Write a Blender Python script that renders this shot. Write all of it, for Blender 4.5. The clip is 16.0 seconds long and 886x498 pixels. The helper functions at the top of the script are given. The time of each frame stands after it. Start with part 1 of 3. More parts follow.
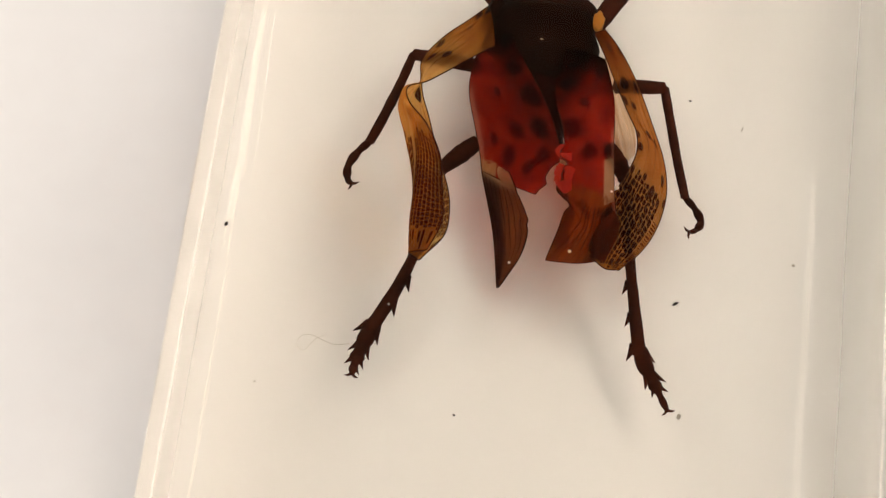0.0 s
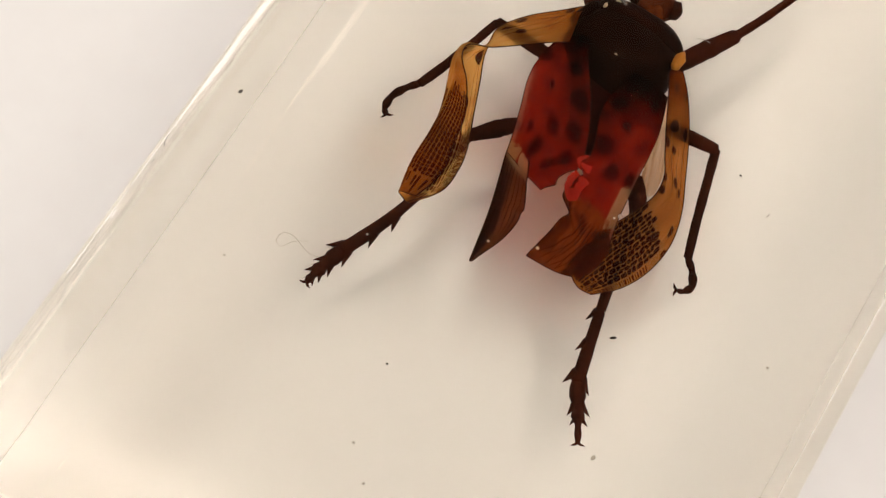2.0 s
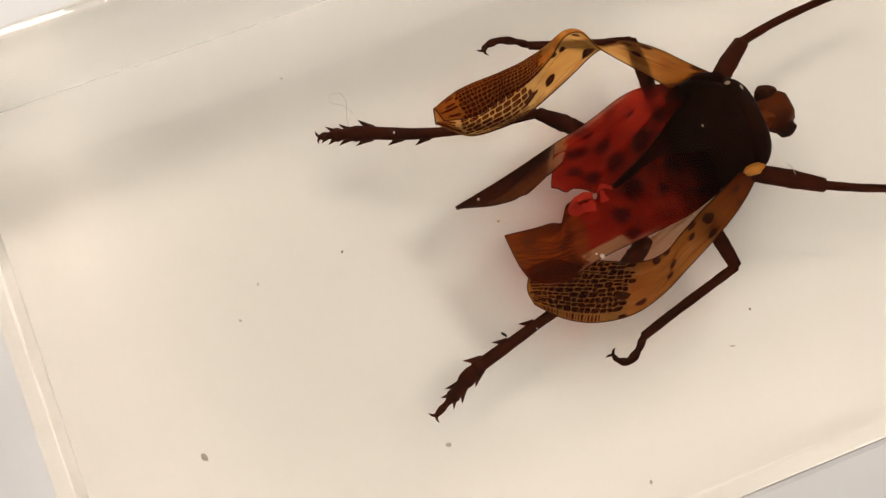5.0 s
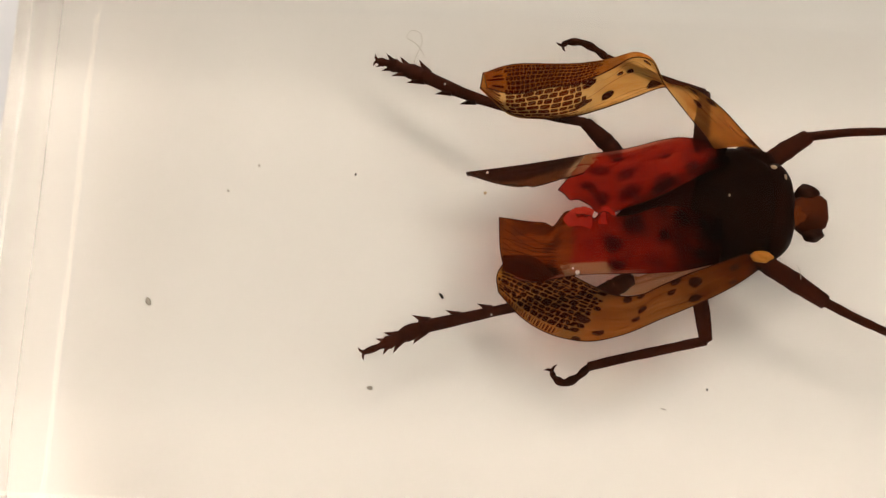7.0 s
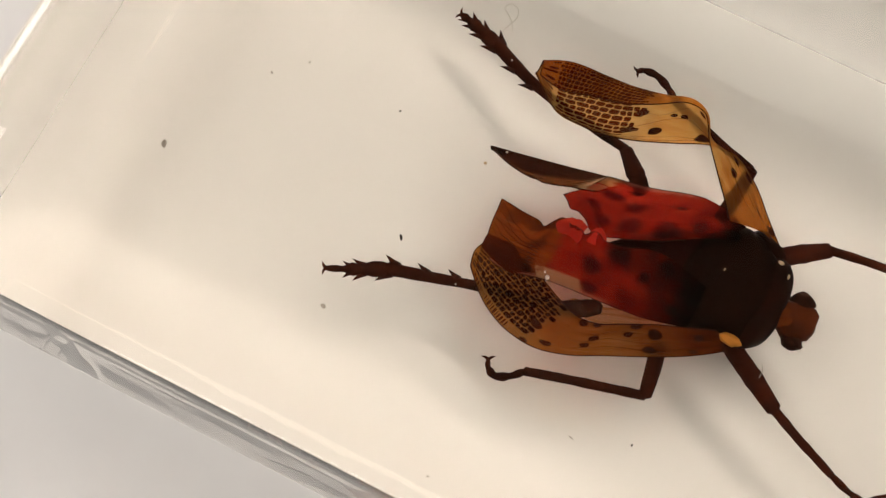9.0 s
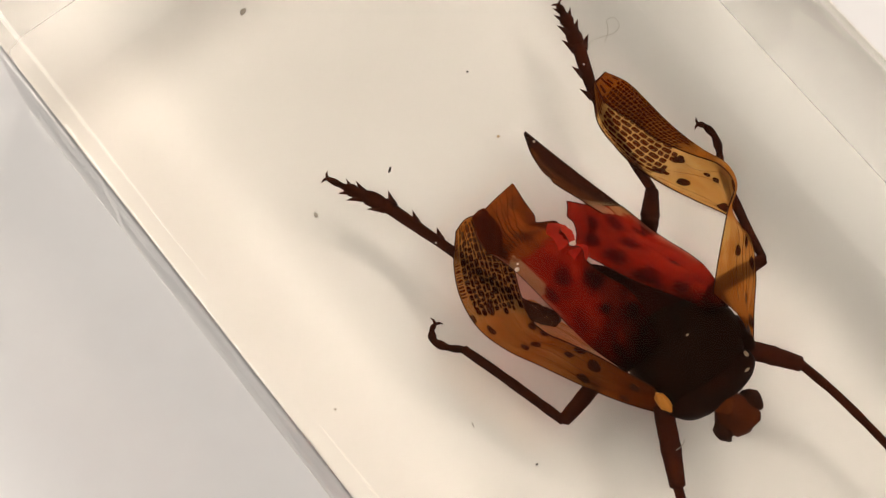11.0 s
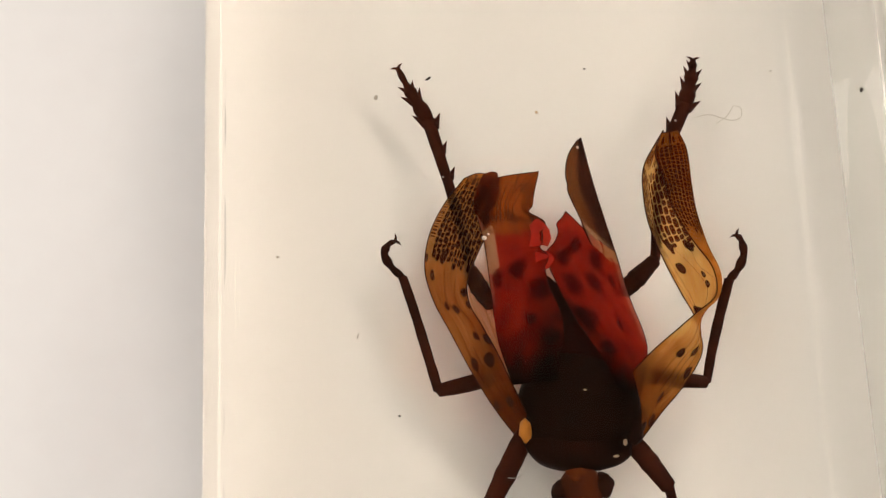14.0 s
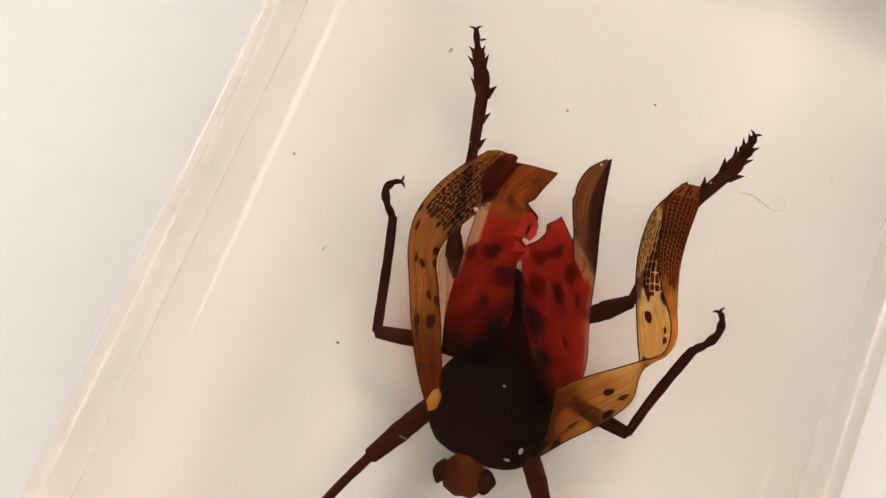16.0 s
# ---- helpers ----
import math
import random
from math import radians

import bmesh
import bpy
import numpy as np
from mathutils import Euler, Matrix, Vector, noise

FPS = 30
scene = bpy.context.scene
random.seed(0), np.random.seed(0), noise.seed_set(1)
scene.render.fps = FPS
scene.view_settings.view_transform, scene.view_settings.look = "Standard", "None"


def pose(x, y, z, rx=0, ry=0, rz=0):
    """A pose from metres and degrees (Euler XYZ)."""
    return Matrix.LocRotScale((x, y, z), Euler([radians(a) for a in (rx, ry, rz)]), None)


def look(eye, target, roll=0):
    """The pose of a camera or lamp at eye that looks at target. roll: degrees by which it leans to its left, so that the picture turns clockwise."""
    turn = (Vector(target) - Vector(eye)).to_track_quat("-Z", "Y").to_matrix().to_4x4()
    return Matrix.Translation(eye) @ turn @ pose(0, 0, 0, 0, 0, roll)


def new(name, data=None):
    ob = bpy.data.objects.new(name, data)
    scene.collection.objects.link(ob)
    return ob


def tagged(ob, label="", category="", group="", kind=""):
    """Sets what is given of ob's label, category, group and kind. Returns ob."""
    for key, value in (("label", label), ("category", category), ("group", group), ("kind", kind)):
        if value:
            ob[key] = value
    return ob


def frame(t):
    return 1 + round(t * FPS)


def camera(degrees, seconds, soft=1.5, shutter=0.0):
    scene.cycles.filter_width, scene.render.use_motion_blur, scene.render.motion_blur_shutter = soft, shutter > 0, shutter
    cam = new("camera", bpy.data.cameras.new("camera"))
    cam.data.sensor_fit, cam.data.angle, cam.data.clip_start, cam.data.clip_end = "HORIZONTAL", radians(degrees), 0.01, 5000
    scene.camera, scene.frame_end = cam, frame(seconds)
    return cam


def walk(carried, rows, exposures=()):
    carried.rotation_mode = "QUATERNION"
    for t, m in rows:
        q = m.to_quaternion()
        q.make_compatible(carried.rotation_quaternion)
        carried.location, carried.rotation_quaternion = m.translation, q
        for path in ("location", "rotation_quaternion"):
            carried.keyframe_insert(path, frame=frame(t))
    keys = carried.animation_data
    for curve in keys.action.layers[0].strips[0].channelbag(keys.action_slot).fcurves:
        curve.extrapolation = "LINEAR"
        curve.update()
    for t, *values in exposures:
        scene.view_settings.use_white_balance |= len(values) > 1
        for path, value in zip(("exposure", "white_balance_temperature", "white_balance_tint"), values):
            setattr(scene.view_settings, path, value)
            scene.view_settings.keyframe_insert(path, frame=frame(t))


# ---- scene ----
MM = 0.001
RATE = -12.1922  # degrees a second, the platter's even turn

# ---------------------------------------------------------------- camera
cam = camera(34.0, 16.0, 1.2)
EYE = pose(-5.706 * MM, -27.861 * MM, 93.0 * MM, 16.964, 0, 0) @ pose(0, 0, 0, 0, 0, 8.905)
walk(cam, [(0.0, EYE), (16.0, EYE)], [(0.0, -0.05), (2.0, -0.11), (4.0, -0.15), (7.0, -0.1), (8.5, -0.16), (11.5, -0.1), (13.5, -0.06), (16.0, -0.06)])

# ---------------------------------------------------------------- light
scene.cycles.blur_glossy = 0.0  # keeps clear resin clear for the light that bounces off the platter
world = bpy.data.worlds.new("room_air")
scene.world = world
world.use_nodes = True
world.node_tree.nodes["Background"].inputs[0].default_value = (0.9, 0.95, 1.0, 1)
world.node_tree.nodes["Background"].inputs[1].default_value = 0.05


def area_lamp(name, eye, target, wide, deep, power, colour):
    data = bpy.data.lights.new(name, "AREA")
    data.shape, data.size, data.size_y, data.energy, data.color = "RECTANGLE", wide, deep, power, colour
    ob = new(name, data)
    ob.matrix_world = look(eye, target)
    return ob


WARM = (1.0, 0.89, 0.805)
COOL = (1.0, 0.94, 0.87)
area_lamp("north_lamp", (0.1, 0.56, 0.62), (0, 0, 0), 0.34, 0.22, 2.3, WARM)
area_lamp("east_lamp", (0.62, 0.3, 0.8), (0, 0, 0), 0.5, 0.4, 3.8, WARM)
# Two unseen fills, added to even out brightness in and around the block.
area_lamp("west_fill", (-0.48, 0.1, 0.66), (0, 0, 0), 0.4, 0.32, 1.5, COOL)
area_lamp("overhead_fill", (0.04, -0.42, 1.12), (0, 0, 0), 1.2, 0.7, 5.6, COOL)
# Unseen low source, added so the block's bevels catch a white highlight.
area_lamp("bevel_light", (-0.6, 0.54, 0.2), (0, 0, 0), 0.42, 0.15, 1.9, (1.0, 0.93, 0.88))
# Unseen uplight added to warm the ceiling mirrored in the block's top.
area_lamp("ceiling_fill", (-0.62, 0.3, 0.85), (-0.2, 0.34, 1.3), 0.3, 0.3, 1.3, (1.0, 0.72, 0.52))


# ---------------------------------------------------------------- materials
def nodes_of(name):
    m = bpy.data.materials.new(name)
    m.use_nodes = True
    nt = m.node_tree
    nt.nodes.clear()
    out = nt.nodes.new("ShaderNodeOutputMaterial")
    return m, nt, out


def node(nt, kind, values=None, **props):
    n = nt.nodes.new("ShaderNode" + kind)
    for k, v in props.items():
        if k == "operation":
            n.operation = v
        elif k == "blend_type":
            n.blend_type = v
        elif k == "data_type":
            n.data_type = v
        elif k == "uv_map":
            n.uv_map = v
        elif k == "feature":
            n.feature = v
        elif k == "clamp":
            n.use_clamp = v
    for k, v in (values or {}).items():
        if isinstance(v, bpy.types.NodeSocket):
            nt.links.new(v, n.inputs[k])
        else:
            n.inputs[k].default_value = v
    return n


def ramp(nt, fac, stops):
    n = nt.nodes.new("ShaderNodeValToRGB")
    els = n.color_ramp.elements
    while len(els) < len(stops):
        els.new(0.5)
    for e, (p, c) in zip(els, stops):
        e.position, e.color = p, (*c, 1) if len(c) == 3 else c
    nt.links.new(fac, n.inputs[0])
    return n.outputs[0]


def math_node(nt, op, a, b=0.0, clamp=False):
    n = node(nt, "Math", {0: a, 1: b}, operation=op, clamp=clamp)
    return n.outputs[0]


def mix_rgb(nt, fac, a, b, blend="MIX"):
    n = node(nt, "MixRGB", {0: fac, 1: a, 2: b}, blend_type=blend)
    return n.outputs[0]


def plain_material(name, a, b, rough=0.6, scale=300.0, bump=0.0, spec=0.3):
    m, nt, out = nodes_of(name)
    tc = node(nt, "TexCoord")
    no = node(nt, "TexNoise", {"Vector": tc.outputs["Object"], "Scale": scale, "Detail": 6.0})
    no2 = node(nt, "TexNoise", {"Vector": tc.outputs["Object"], "Scale": scale * 0.07, "Detail": 3.0})
    f = math_node(nt, "ADD", math_node(nt, "MULTIPLY", no.outputs[0], 0.5), math_node(nt, "MULTIPLY", no2.outputs[0], 0.5))
    col = ramp(nt, f, [(0.3, a), (0.7, b)])
    p = node(nt, "BsdfPrincipled", {"Base Color": col, "Roughness": rough, "Specular IOR Level": spec})
    if bump:
        bn = node(nt, "Bump", {"Height": no.outputs[0], "Strength": bump, "Distance": 0.0001})
        nt.links.new(bn.outputs[0], p.inputs["Normal"])
    nt.links.new(p.outputs[0], out.inputs[0])
    return m


WHITE_BOARD = plain_material("white_card", (0.84, 0.83, 0.825), (0.87, 0.865, 0.86), 0.55, 400, 0.05)
TABLE_GREY = plain_material("grey_laminate", (0.13, 0.125, 0.12), (0.18, 0.175, 0.165), 0.5, 60, 0.05)
WALL_GREY = plain_material("grey_wall", (0.1, 0.1, 0.098), (0.13, 0.13, 0.128), 0.8, 8)
SHELL_DARK = plain_material("dark_chitin", (0.007, 0.002, 0.0007), (0.017, 0.0045, 0.0016), 0.45, 900, 0.3, 0.02)
SHELL_BROWN = plain_material("brown_chitin", (0.024, 0.0065, 0.003), (0.05, 0.014, 0.006), 0.5, 900, 0.2, 0.02)
ABDOMEN_MAROON = plain_material("maroon_chitin", (0.012, 0.0014, 0.0008), (0.034, 0.004, 0.002), 0.5, 500, 0.2, 0.02)
SHELL_RUST = plain_material("rusty_chitin", (0.005, 0.0014, 0.0006), (0.026, 0.006, 0.0022), 0.45, 700, 0.25, 0.03)
LEG_BROWN = plain_material("leg_chitin", (0.022, 0.0048, 0.002), (0.08, 0.0165, 0.006), 0.45, 700, 0.3, 0.03)
HEAD_ORANGE = plain_material("orange_chitin", (0.07, 0.015, 0.004), (0.34, 0.08, 0.015), 0.45, 500, 0.2, 0.03)
HEAD_BROWN = plain_material("head_chitin", (0.022, 0.005, 0.0018), (0.17, 0.038, 0.009), 0.4, 350, 0.2, 0.03)
TEGULA_ORANGE = plain_material("amber_chitin", (0.5, 0.16, 0.018), (0.75, 0.3, 0.045), 0.5, 900, 0.1, 0.15)
PALE_SCALE = plain_material("pale_scale", (0.4, 0.28, 0.15), (0.6, 0.46, 0.3), 0.5, 900, 0.1, 0.15)
CEILING_BUFF = plain_material("buff_ceiling", (0.32, 0.29, 0.26), (0.38, 0.35, 0.31), 0.9, 8, 0, 0.1)
DUST_DARK = plain_material("dark_dust", (0.01, 0.008, 0.006), (0.03, 0.022, 0.016), 0.8, 900)
# Pale colour that carries the glint of the small beads.
WHITE_GLINT = plain_material("pale_glint", (0.6, 0.52, 0.44), (0.85, 0.8, 0.72), 0.2, 900, 0, 0.5)
LINT = plain_material("grey_lint", (0.5, 0.47, 0.42), (0.62, 0.59, 0.54), 0.9, 900)
DUST_GREY = plain_material("grey_dust", (0.35, 0.32, 0.28), (0.5, 0.46, 0.41), 0.8, 900)


def resin_material():
    m, nt, out = nodes_of("clear_resin")
    p = node(nt, "BsdfPrincipled", {"Base Color": (0.97, 0.945, 0.895, 1), "Roughness": 0.0, "IOR": 1.5, "Transmission Weight": 1.0})
    nt.links.new(p.outputs[0], out.inputs[0])
    return m


RESIN = resin_material()


def membrane(name, colour_of, veil=0.3, feather=None):
    """A thin wing skin: light passes tinted, and a part of it is scattered. feather: from where a spot fades out to its rim."""
    m, nt, out = nodes_of(name)
    mm = node(nt, "UVMap", uv_map="mm").outputs[0]
    unit = node(nt, "UVMap", uv_map="unit").outputs[0]
    sep = node(nt, "SeparateXYZ", {0: unit})
    tint = colour_of(nt, mm, sep.outputs[0], sep.outputs[1])
    clear = node(nt, "BsdfTransparent", {"Color": tint})
    body = mix_rgb(nt, 1.0, tint, (0.95, 0.92, 0.88, 1), "MULTIPLY")
    diff = node(nt, "BsdfDiffuse", {"Color": body})
    trans = node(nt, "BsdfTranslucent", {"Color": body})
    soft = node(nt, "MixShader", {0: 0.5, 1: diff.outputs[0], 2: trans.outputs[0]})
    mixed = node(nt, "MixShader", {0: veil, 1: clear.outputs[0], 2: soft.outputs[0]})
    if feather is not None:
        gone = node(nt, "BsdfTransparent", {"Color": (1, 1, 1, 1)})
        mixed = node(nt, "MixShader", {0: step(nt, sep.outputs[0], feather, 1.0), 1: mixed.outputs[0], 2: gone.outputs[0]})
    nt.links.new(mixed.outputs[0], out.inputs[0])
    return m


def step(nt, x, a, b):
    n = nt.nodes.new("ShaderNodeMapRange")
    n.interpolation_type = "SMOOTHSTEP"
    nt.links.new(x, n.inputs[0])
    n.inputs[1].default_value, n.inputs[2].default_value = a, b
    return n.outputs[0]


def streaks(nt, mm, along, across, detail=3.0):
    st = node(nt, "VectorMath", {0: mm, 1: (along, across, 1)}, operation="MULTIPLY")
    return node(nt, "TexNoise", {"Vector": st.outputs[0], "Scale": 1.0, "Detail": detail}).outputs[0]


def forewing_colour(start, fold, split, tans, net_lines):
    def build(nt, mm, s, v):
        fine = streaks(nt, mm, 0.22, 1.7, 2.0)
        tan = ramp(nt, fine, [(0.25, tans[0]), (0.5, tans[1]), (0.8, tans[2])])
        blotch = node(nt, "TexNoise", {"Vector": mm, "Scale": 0.7, "Detail": 3.0}).outputs[0]
        tan = mix_rgb(nt, step(nt, blotch, 0.48, 0.75), tan, mix_rgb(nt, 1.0, tan, (0.86, 0.72, 0.58, 1), "MULTIPLY"))
        vein = step(nt, math_node(nt, "ABSOLUTE", math_node(nt, "SUBTRACT", streaks(nt, mm, 0.1, 1.3, 0.0), 0.5)), 0.0, 0.012)
        tan = mix_rgb(nt, vein, mix_rgb(nt, 1.0, tan, (0.9, 0.8, 0.68, 1), "MULTIPLY"), tan)
        net = ramp(nt, blotch, [(0.35, tuple(0.72 * c for c in net_lines)), (0.65, net_lines)])
        if split:
            flap = ramp(nt, blotch, [(0.35, (0.5, 0.2, 0.045)), (0.65, (0.8, 0.38, 0.1))])
            net = mix_rgb(nt, step(nt, v, fold - 0.03, fold + 0.03), flap, net)
        wob = node(nt, "TexNoise", {"Vector": mm, "Scale": 0.9})
        sw = math_node(nt, "ADD", s, math_node(nt, "MULTIPLY", math_node(nt, "SUBTRACT", wob.outputs[0], 0.5), 0.08))
        if split:
            sw = math_node(nt, "ADD", sw, math_node(nt, "MULTIPLY", math_node(nt, "SUBTRACT", 1.0, step(nt, v, fold - 0.03, fold + 0.03)), 0.06))
        tan = mix_rgb(nt, step(nt, sw, 0.04, 0.4), mix_rgb(nt, 1.0, tan, (0.48, 0.28, 0.17, 1), "MULTIPLY"), tan)
        col = mix_rgb(nt, step(nt, sw, start - 0.03, start + 0.03), tan, net)
        amber = mix_rgb(nt, fine, (0.5, 0.16, 0.03, 1), (0.8, 0.34, 0.08, 1))
        return mix_rgb(nt, step(nt, sw, 0.9, 0.97), col, amber)
    return build


def red_colour(brown_from):
    def build(nt, mm, s, v):
        cloud = node(nt, "TexNoise", {"Vector": mm, "Scale": 0.8, "Detail": 4.0}).outputs[0]
        red = ramp(nt, cloud, [(0.3, (0.32, 0.017, 0.008)), (0.55, (0.54, 0.038, 0.017)), (0.8, (0.76, 0.095, 0.045))])
        fine = streaks(nt, mm, 0.2, 2.6)
        red = mix_rgb(nt, 0.15, red, ramp(nt, fine, [(0.35, (0.18, 0.01, 0.006)), (0.65, (0.6, 0.06, 0.035))]))
        root = step(nt, math_node(nt, "ADD", s, math_node(nt, "MULTIPLY", math_node(nt, "SUBTRACT", cloud, 0.5), 0.25)), 0.0, 0.4)
        red = mix_rgb(nt, root, (0.022, 0.004, 0.002, 1), red)
        brown = ramp(nt, streaks(nt, mm, 0.3, 3.0), [(0.3, (0.24, 0.05, 0.011)), (0.5, (0.38, 0.09, 0.018)), (0.75, (0.55, 0.155, 0.03))])
        brown = mix_rgb(nt, step(nt, cloud, 0.5, 0.6), brown, mix_rgb(nt, 1.0, brown, (0.5, 0.4, 0.35, 1), "MULTIPLY"))
        pale = mix_rgb(nt, fine, (0.6, 0.3, 0.15, 1), (0.85, 0.55, 0.32, 1))
        col = mix_rgb(nt, step(nt, math_node(nt, "ADD", s, math_node(nt, "MULTIPLY", math_node(nt, "SUBTRACT", cloud, 0.5), 0.12)), brown_from - 0.025, brown_from - 0.005), red, brown)
        sj = math_node(nt, "ADD", s, math_node(nt, "MULTIPLY", math_node(nt, "SUBTRACT", node(nt, "TexNoise", {"Vector": mm, "Scale": 1.6}).outputs[0], 0.5), 0.12))
        near = math_node(nt, "MULTIPLY", step(nt, sj, brown_from - 0.17, brown_from - 0.14), math_node(nt, "SUBTRACT", 1.0, step(nt, sj, brown_from + 0.0, brown_from + 0.02)))
        near = math_node(nt, "MULTIPLY", near, math_node(nt, "SUBTRACT", 1.0, step(nt, v, 0.2, 0.26)))
        fringe = math_node(nt, "MULTIPLY", step(nt, s, 0.3, 0.42), math_node(nt, "SUBTRACT", 1.0, step(nt, v, 0.02, 0.1)))
        fringe = math_node(nt, "MULTIPLY", fringe, 0.7)
        col = mix_rgb(nt, fringe, col, (0.85, 0.33, 0.22, 1))
        return mix_rgb(nt, near, col, pale)
    return build


def tip_colour(nt, mm, s, v):
    brown = ramp(nt, streaks(nt, mm, 0.3, 3.0), [(0.3, (0.1, 0.03, 0.012)), (0.55, (0.3, 0.1, 0.03)), (0.75, (0.5, 0.2, 0.07))])
    col = mix_rgb(nt, step(nt, v, 0.35, 0.6), (0.06, 0.018, 0.009, 1), brown)
    return mix_rgb(nt, math_node(nt, "SUBTRACT", 1.0, step(nt, s, 0.1, 0.3)), col, (1.0, 0.72, 0.42, 1))


def clear_colour(nt, mm, s, v):
    fine = streaks(nt, mm, 0.2, 2.4)
    return ramp(nt, fine, [(0.3, (0.7, 0.42, 0.22)), (0.5, (0.92, 0.7, 0.48)), (0.75, (0.97, 0.83, 0.66))])


def flat_tint(colour):
    def build(nt, mm, s, v):
        n = node(nt, "TexNoise", {"Vector": mm, "Scale": 2.0}).outputs[0]
        return ramp(nt, n, [(0.3, colour), (0.7, tuple(c * 1.35 for c in colour))])
    return build


# ---------------------------------------------------------------- building blocks
def part(name, bm, material, parent=None, label=""):
    me = bpy.data.meshes.new(name)
    bm.normal_update()
    bm.to_mesh(me)
    bm.free()
    me.materials.append(material)
    for p in me.polygons:
        p.use_smooth = True
    ob = new(name, me)
    ob.parent = parent
    if label:
        tagged(ob, label)
    return ob


def thing(name, label, category, group=""):
    return tagged(new(name), label, category, group)


def catmull(pts, x):
    """A smooth curve through the points, x from 0 to 1."""
    n = len(pts) - 1
    f = min(max(x, 0.0), 1.0) * n
    i = min(int(f), n - 1)
    t = f - i
    p1, p2 = Vector(pts[i]), Vector(pts[i + 1])
    p0 = Vector(pts[i - 1]) if i > 0 else 2 * p1 - p2
    p3 = Vector(pts[i + 2]) if i + 2 <= n else 2 * p2 - p1
    return 0.5 * (2 * p1 + (p2 - p0) * t + (2 * p0 - 5 * p1 + 4 * p2 - p3) * t * t + (3 * p1 - p0 - 3 * p2 + p3) * t ** 3)


class Skin:
    """A wing skin strung between rails that run from its root to its tip."""

    def __init__(self, rails, ripple=0.06, torn=None, seed=1):
        self.rails, self.ripple, self.torn, self.seed = rails, ripple, torn, seed

    def at(self, s, v):
        p = catmull([catmull(r, s) for r in self.rails], v)
        p.z += self.ripple * noise.noise(Vector((p.x * 0.7, p.y * 0.7, self.seed * 7.3)))
        if self.torn:
            a, b, depth = self.torn
            k = max(0.0, 1 - abs((s - (a + b) / 2) / ((b - a) / 2)))
            jag = noise.noise(Vector((s * 11, self.seed, 0.3))) + 0.5 * noise.noise(Vector((s * 26, self.seed, 4.3)))
            p.x += depth * jag * min(1, 2 * k) * v ** 3
            p.y += depth * 0.5 * noise.noise(Vector((s * 15, self.seed, 8.1))) * min(1, 2 * k) * v ** 3
        return p

    def normal(self, s, v):
        e = 0.004
        d1 = self.at(min(1, s + e), v) - self.at(max(0, s - e), v)
        d2 = self.at(s, min(1, v + e)) - self.at(s, max(0, v - e))
        n = d1.cross(d2).normalized()
        return n if n.z > 0 else -n

    def find(self, x, y, low=0):
        """The place on the skin that lies under a point of the plan, past the flap that ends at row low."""
        best = min((((p := self.at(i / 60, j / 24)).x - x) ** 2 + (p.y - y) ** 2 - 0.002 * p.z, i / 60, j / 24) for i in range(61) for j in range(low, 25))
        return best[1], best[2]

    def mesh(self, ns, nv):
        bm = bmesh.new()
        l_mm, l_unit = bm.loops.layers.uv.new("mm"), bm.loops.layers.uv.new("unit")
        grid, run = [], 0.0
        last = None
        for i in range(ns + 1):
            s = i / ns
            row = [self.at(s, j / nv) for j in range(nv + 1)]
            if last:
                run += (row[nv // 2] - last[nv // 2]).length
            across = [0.0]
            for j in range(nv):
                across.append(across[-1] + (row[j + 1] - row[j]).length)
            mid = across[nv // 2]
            grid.append([(bm.verts.new(p * MM), (run, w - mid), (s, j / nv)) for j, (p, w) in enumerate(zip(row, across))])
            last = row
        for i in range(ns):
            for j in range(nv):
                q = [grid[i][j], grid[i + 1][j], grid[i + 1][j + 1], grid[i][j + 1]]
                f = bm.faces.new([c[0] for c in q])
                for lp, c in zip(f.loops, q):
                    lp[l_mm].uv, lp[l_unit].uv = c[1], c[2]
        return bm

    def patch(self, s, v, r_mm, squash, turn, seed, lift=0.03):
        """A round, uneven spot of pigment that lies on the skin; its first unit coordinate runs from its middle to its rim."""
        bm = bmesh.new()
        l_mm, l_unit = bm.loops.layers.uv.new("mm"), bm.loops.layers.uv.new("unit")
        ds = (self.at(min(1, s + 0.01), v) - self.at(max(0, s - 0.01), v)).length / (min(1, s + 0.01) - max(0, s - 0.01))
        dv = (self.at(s, min(1, v + 0.02)) - self.at(s, max(0, v - 0.02))).length / (min(1, v + 0.02) - max(0, v - 0.02))
        rings, n, made = 5, 20, []
        for k in range(rings + 1):
            ring = []
            for a in range(n):
                th = 2 * math.pi * a / n
                rad = r_mm * max(k, 0.02) / rings * (1 + 0.3 * noise.noise(Vector((math.cos(th) * 1.3, math.sin(th) * 1.3, seed * 3.7 + s * 9))))
                x, y = rad * math.cos(th), rad * math.sin(th) * squash
                xs, ys = x * math.cos(turn) - y * math.sin(turn), x * math.sin(turn) + y * math.cos(turn)
                ss, vv = min(1, max(0, s + xs / max(ds, 1e-3))), min(1, max(0, v + ys / max(dv, 1e-3)))
                ring.append((bm.verts.new((self.at(ss, vv) + self.normal(ss, vv) * lift) * MM), (x, y), (k / rings, 0.5)))
            made.append(ring)
        for inner, outer in zip(made, made[1:]):
            for a in range(n):
                q = [inner[a], outer[a], outer[(a + 1) % n], inner[(a + 1) % n]]
                f = bm.faces.new([c[0] for c in q])
                for lp, c in zip(f.loops, q):
                    lp[l_mm].uv, lp[l_unit].uv = c[1], c[2]
        return bm

